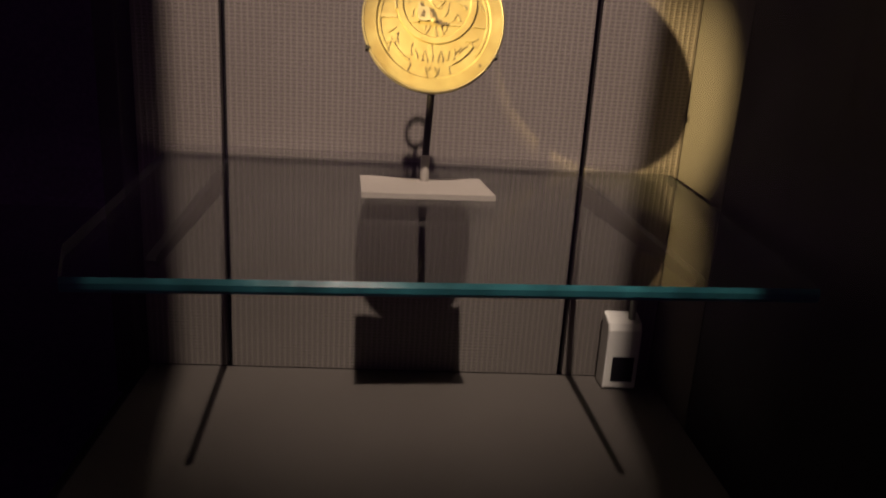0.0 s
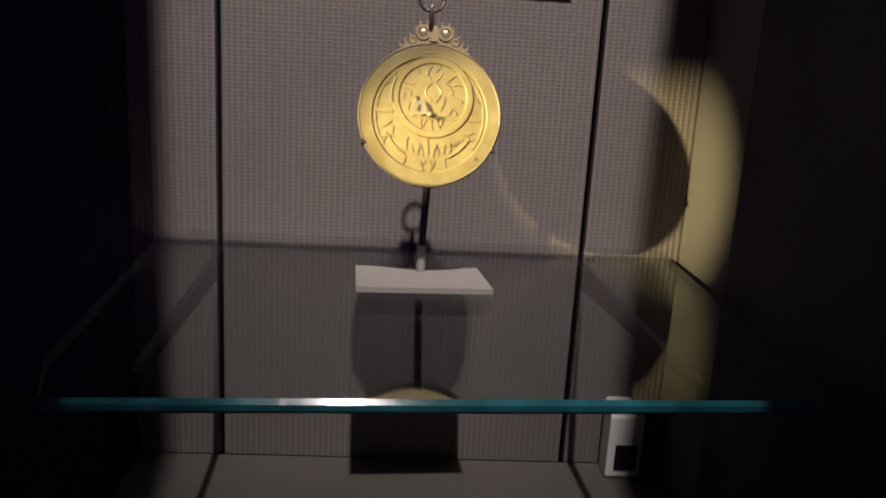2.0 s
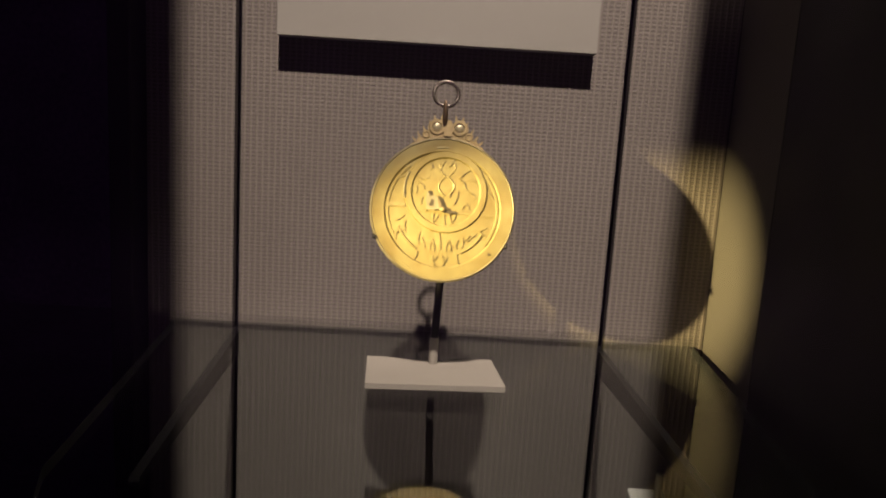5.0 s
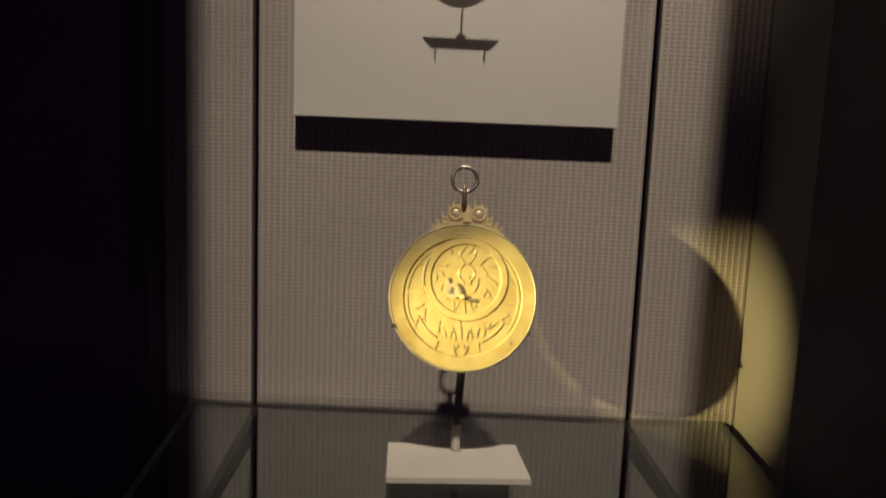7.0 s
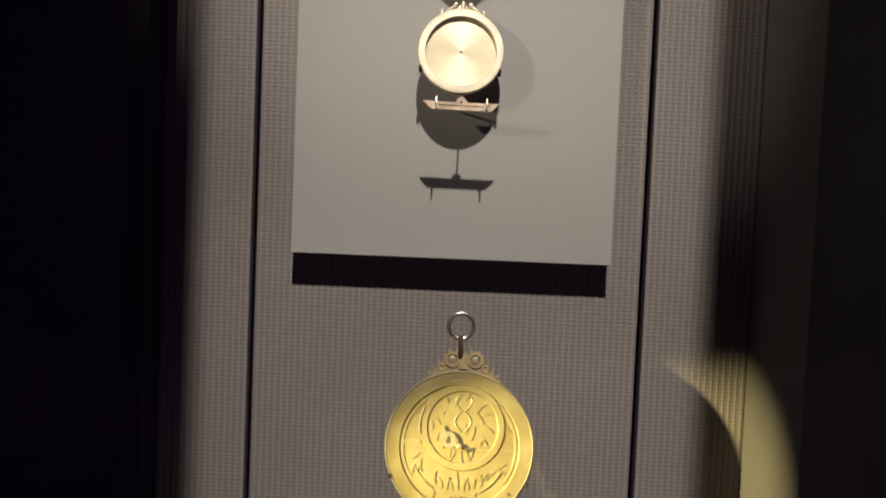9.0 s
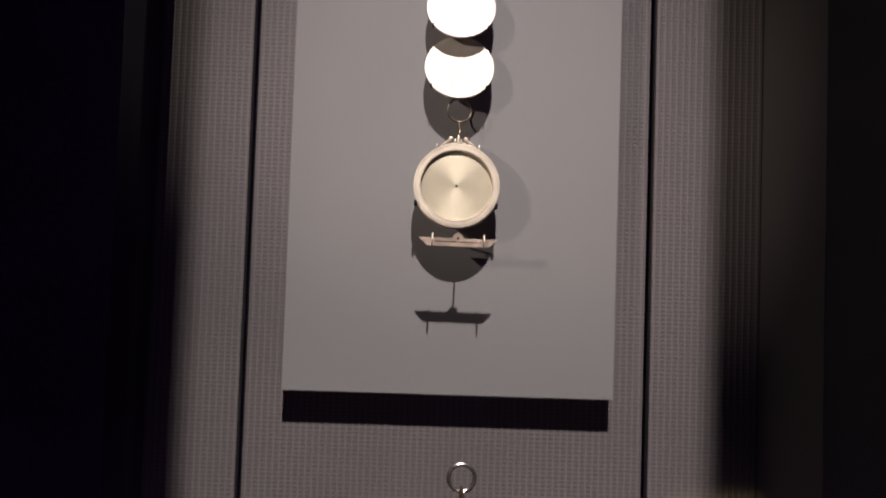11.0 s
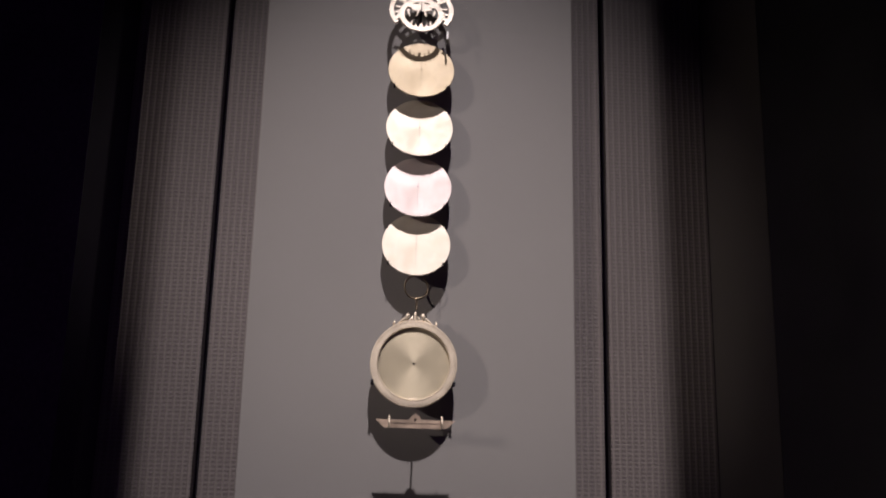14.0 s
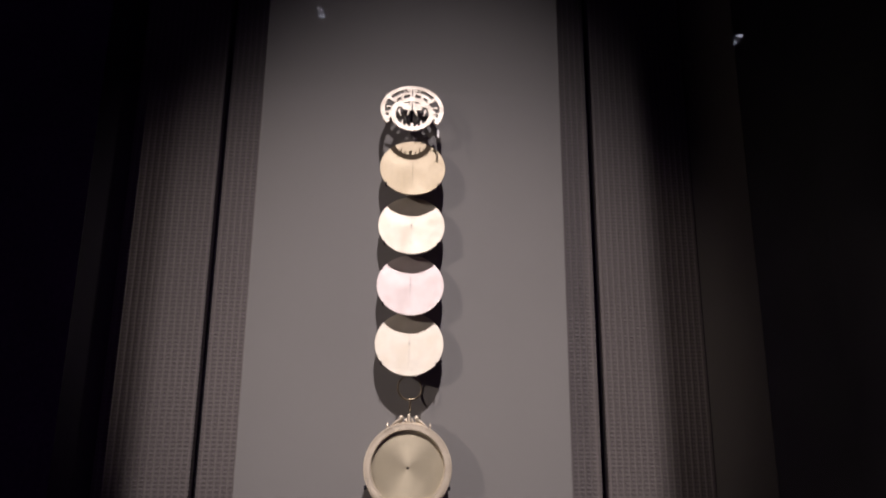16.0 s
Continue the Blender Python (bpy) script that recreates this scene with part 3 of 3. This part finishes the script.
for sx in (-1, 1):
    bm = bmesh.new()
    box(bm, sx * r * 0.93 - 0.0014, sx * r * 0.93 + 0.0014, -0.005, 0.010, -r * 0.47, -r * 0.40, bevel=0.0003)
    part("clip", bm, BLACK, mater, "small black mounting claw")
bm = bmesh.new()
prism(bm, [(-0.0165, r - 0.0030), (0.0165, r - 0.0030), (0.0120, r + 0.0012), (-0.0120, r + 0.0012)], -0.0022, 0.0)
crest = part("throne", bm, PALE, mater, "low scrolled brass crest")
for sx in (-1, 1):
    bm = bmesh.new()
    tube(bm, [(sx * 0.0172, -0.0016, r - 0.0035), (sx * 0.0140, -0.0018, r - 0.0008), (sx * 0.0110, -0.0020, r + 0.0014), (sx * 0.0080, -0.0022, r + 0.0028)], [0.0007, 0.0011, 0.0014, 0.0012], 10)
    part("scroll_arm", bm, PALE, crest)
    bm = bmesh.new()
    tube(bm, [(sx * 0.0088, -0.0024, r + 0.0006), (sx * 0.0082, -0.0026, r + 0.0022), (sx * 0.0074, -0.0026, r + 0.0044), (sx * 0.0068, -0.0024, r + 0.0060), (sx * 0.0066, -0.0022, r + 0.0066)], [0.0008, 0.0018, 0.0023, 0.0018, 0.0006], 14)
    part("knob", bm, PALE, crest)
    bm = bmesh.new()
    tube(bm, [(sx * 0.0205, -0.0012, r * 0.885), (sx * 0.0205, -0.0018, r * 0.885 + 0.002), (sx * 0.0203, -0.0014, r * 0.885 + 0.0045)], [0.0010, 0.0012, 0.0005], 10)
    part("stud", bm, PALE, crest)
    bm = bmesh.new()
    tube(bm, [(sx * 0.0030, -0.0022, r + 0.0005), (sx * 0.0034, -0.0024, r + 0.0020), (sx * 0.0024, -0.0024, r + 0.0042)], [0.0010, 0.0013, 0.0006], 10)
    part("leaf", bm, PALE, crest)
bm = bmesh.new()
tube(bm, [(0, -0.0022, r), (0, -0.0026, r + 0.004), (0, -0.0026, r + 0.0060), (0, -0.0022, r + 0.0085)], [0.0016, 0.0013, 0.0015, 0.0007], 12)
part("shackle_post", bm, PALE, crest)
bm = bmesh.new()
hoop(bm, 0.0006, -0.002, r + 0.0175, 0.0018, 0.0006, 3.6, 1.25)
part("shackle", bm, LOOP, mater, "slim brass shackle")
bm = bmesh.new()
hoop(bm, -0.0002, -0.003, r + 0.0335, 0.0117, 0.0009, 1.0, 0.15, 44)
part("ring", bm, LOOP, mater, "thin dark bronze suspension ring")
peg(mater, 0.0025, 0.0330)


def plate(z, y, rr, mat, label, tilt):
    ob = thing("astrolabe_plate", pose(0.0031, y, z, -tilt, 0.6, 0), label, "astrolabe plate", SET)
    bm = bmesh.new()
    disc(bm, 0, 0, rr, -0.0006, 0.0006, 80, 0.0002)
    part("sheet", bm, mat, ob)
    bm = bmesh.new()
    tube(bm, [(0, -0.0008, 0), (0, -0.0004, 0)], 0.0007, 12)
    prism(bm, [(-0.0001, -rr * 0.7), (0.0001, -rr * 0.7), (0.0001, rr * 0.3), (-0.0001, rr * 0.3)], -0.00066, -0.0005)
    part("engraving", bm, ENGRAVE, ob, "faint engraved centre line and hole")
    for sx in (-1, 1):
        bm = bmesh.new()
        x, zz = sx * rr * 0.79, -rr * 0.62
        box(bm, x - 0.0007, x + 0.0007, -0.0022, 0.004, zz - 0.0012, zz + 0.0012, bevel=0.0002)
        part("clip", bm, BLACK, ob, "small dark mounting claw")
    bm = bmesh.new()
    tube(bm, [(0, 0.0006, -0.010), (0, 0.0185, -0.010)], 0.0013, 10)
    part("mounting_peg", bm, BLACK, ob)


plate(1.7845, 0.861, 0.0341, SILVERED, "round cream silvered astrolabe plate mounted at a slant", 15)
plate(1.8438, 0.861, 0.0340, ROSY, "round pinkish silvered astrolabe plate mounted at a slant", 15)
plate(1.9068, 0.861, 0.0343, SILVERED, "round whitish silvered astrolabe plate mounted at a slant", 15)
plate(1.9693, 0.859, 0.0343, YELLOWED, "round yellowish brass astrolabe plate mounted at a slant", 15)

r = 0.0337
net = thing("astrolabe_rete", pose(0.0012, 0.852, 2.0326, -17, 0.6, 0), "pierced pale brass star map ring of the astrolabe", "astrolabe rete", SET)


def fret(name, rows=(), bands=()):
    """Flat cut-out strips (x0, z0, x1, z1, half width) and bands (z, r0, r1, a0, a1), in shares of r."""
    bm = bmesh.new()
    for x0, z0, x1, z1, w in rows:
        way = Vector((x1 - x0, z1 - z0)).normalized() * w
        prism(bm, [((x + a * way.y) * r, (z - a * way.x) * r) for x, z, a in ((x0, z0, 1), (x1, z1, 1), (x1, z1, -1), (x0, z0, -1))][::-1], -0.0008, 0.0008)
    for z, r0, r1, a0, a1 in bands:
        band(bm, 0, z * r, r0 * r, r1 * r, -0.0009, 0.0008, a0=a0, a1=a1, n=56, lip=0.0002)
    return part(name, bm, NETBRASS, net)


fret("outer_ring", bands=((0, 0.855, 1.0, -37, 217),))
fret("ecliptic_ring", bands=((-0.19, 0.52, 0.685, 0, 360),))
for a0, a1 in ((36, 62), (66, 86), (94, 114), (118, 144)):
    fret("tropic_arc", bands=((-0.05, 0.67, 0.775, a0, a1),))
for sx in (-1, 1):
    fret("brace", ((sx * 0.50, 0.30, sx * 0.78, 0.50, 0.055),))
    fret("brace", ((sx * 0.62, -0.30, sx * 0.90, -0.42, 0.05),))
    fret("column", ((sx * 0.045, 0.16, sx * 0.050, 0.60, 0.035),))
    fret("rung", ((sx * 0.05, 0.60, sx * 0.05, 0.88, 0.035),))
    fret("rung", ((sx * 0.28, 0.30, sx * 0.33, 0.66, 0.045),))
    fret("wing", ((sx * 0.02, 0.17, sx * 0.54, 0.17, 0.075), (sx * 0.02, 0.03, sx * 0.30, 0.05, 0.07)))
for sx in (-1, 1):
    for x, z, a, ln, bend in ((0.80, 0.10, 200, 0.30, -0.4), (0.84, -0.15, 160, 0.28, 0.4), (0.70, 0.42, 215, 0.25, -0.5), (0.30, 0.84, 250, 0.18, -0.4), (0.16, 0.76, 110, 0.16, 0.4),
                               (0.10, 0.00, 268, 0.26, 0.3), (0.40, 0.00, 285, 0.24, -0.5), (0.16, -0.78, 105, 0.20, -0.4), (0.34, -0.68, 125, 0.24, -0.4), (0.70, -0.06, 255, 0.26, 0.5)):
        bm = bmesh.new()
        leaf(bm, sx * x * r, z * r, a if sx > 0 else 180 - a, ln * r, 0.0014, -0.0007, 0.0007, bend * sx)
        part("star_pointer", bm, NETBRASS, net)
fret("foot_tooth", ((0, -0.82, 0, -0.56, 0.045),))
bm = bmesh.new()
box(bm, 0.0268, 0.0292, 0.0030, 0.0050, -0.0345, -0.0235, bevel=0.0006)
part("clip", bm, PLASTIC, net, "small white mounting clip")
peg(net, 0.0008, 0.0290, -r * 0.03)

bar = thing("astrolabe_alidade", pose(0.0062, 0.832, 1.6112, -4, 0.6, 0), "brass sighting bar with two upright vanes", "alidade", SET)
bm = bmesh.new()
prism(bm, [(-0.0368, 0.0030), (-0.0285, -0.0045), (0.0285, -0.0045), (0.0368, 0.0030), (0.0050, 0.0030), (0.0045, 0.0052), (0.0030, 0.0068), (0.0012, 0.0074), (0.0005, 0.0092), (-0.0005, 0.0092), (-0.0012, 0.0074), (-0.0030, 0.0068), (-0.0045, 0.0052), (-0.0050, 0.0030)][::-1], -0.0016, 0.0)
part("rule", bm, COPPERY, bar)
bm = bmesh.new()
prism(bm, [(-0.022, -0.0006), (0.022, -0.0006), (0.022, 0.0), (-0.022, 0.0)], -0.0019, -0.0015)
tube(bm, [(0, -0.0019, 0.003), (0, -0.0015, 0.003)], 0.0012, 12)
part("engraving", bm, ENGRAVE, bar, "dark centre hole and score line")
for sx in (-1, 1):
    bm = bmesh.new()
    tube(bm, [(sx * 0.0240, -0.0016, -0.0042), (sx * 0.0240, -0.0092, -0.0040), (sx * 0.0240, -0.0108, 0.0), (sx * 0.0240, -0.0092, 0.0055), (sx * 0.0240, -0.0016, 0.0060)], 0.0009, 8)
    part("sighting_vane", bm, PALE, bar, "small looped brass sight")
peg(bar, 0.0, 0.0430, 0.003, 0.0009)

# ---- hanging lamps in the hall ----
for x, y, z in PENDANTS:
    lamp = thing("hanging_lamp", pose(x, y, z), "tiny lit lamp for a glint, on an added black cord", "lamp", "hanging lamps")
    bm = bmesh.new()
    tube(bm, [(0, 0, 0.0), (0, 0, 0.004), (0, 0, 0.03), (0, 0, 0.036)], [0.009, 0.010, 0.010, 0.003], 20)
    part("housing", bm, BLACK, lamp)
    bm = bmesh.new()
    tube(bm, [(0, 0, 0.036), (0, 0, 5.8 - z)], 0.0015, 8)
    part("cord", bm, BLACK, lamp)
    bm = bmesh.new()
    tube(bm, [(0, 0, 0.001), (0, 0, -0.0015), (0, 0, -0.003), (0, 0, -0.0038)], [0.0036, 0.0036, 0.0028, 0.0008], 20)
    part("lens", bm, LAMP, lamp, "glowing round lens")

# ---- climate logger ----
logger = thing("climate_logger", pose(0.0, 0.0, FZ), "white plastic climate logger with dark screen on the case floor", "data logger")
bm = bmesh.new()
profile = [(0.862, 0.004), (0.862, 0.078), (0.866, 0.086), (0.890, 0.093), (0.893, 0.089), (0.893, 0.0), (0.866, 0.0)]
a, b = ([bm.verts.new((x, y, z)) for y, z in profile] for x in (0.2500, 0.2915))
bm.faces.new(a), bm.faces.new(b[::-1])
for k in range(len(profile)):
    bm.faces.new((a[k], b[k], b[(k + 1) % len(profile)], a[(k + 1) % len(profile)]))
bmesh.ops.recalc_face_normals(bm, faces=bm.faces)
bmesh.ops.bevel(bm, geom=[e for e in bm.edges if abs(e.verts[0].co.x - e.verts[1].co.x) < 0.001], offset=0.0022, segments=2, affect="EDGES", profile=0.5)
case = part("body", bm, PLASTIC, logger)
bm = bmesh.new()
box(bm, 0.259, 0.2855, 0.8608, 0.8625, 0.012, 0.044, bevel=0.0006)
part("screen", bm, SCREEN, case, "dark square display")
bm = bmesh.new()
tube(bm, [(0.281, 0.877, 0.084), (0.281, 0.877, 0.116), (0.281, 0.877, 0.119)], [0.0042, 0.0042, 0.003], 16)
part("sensor_stub", bm, STUB, logger, "short round sensor stub, grey for its shade")
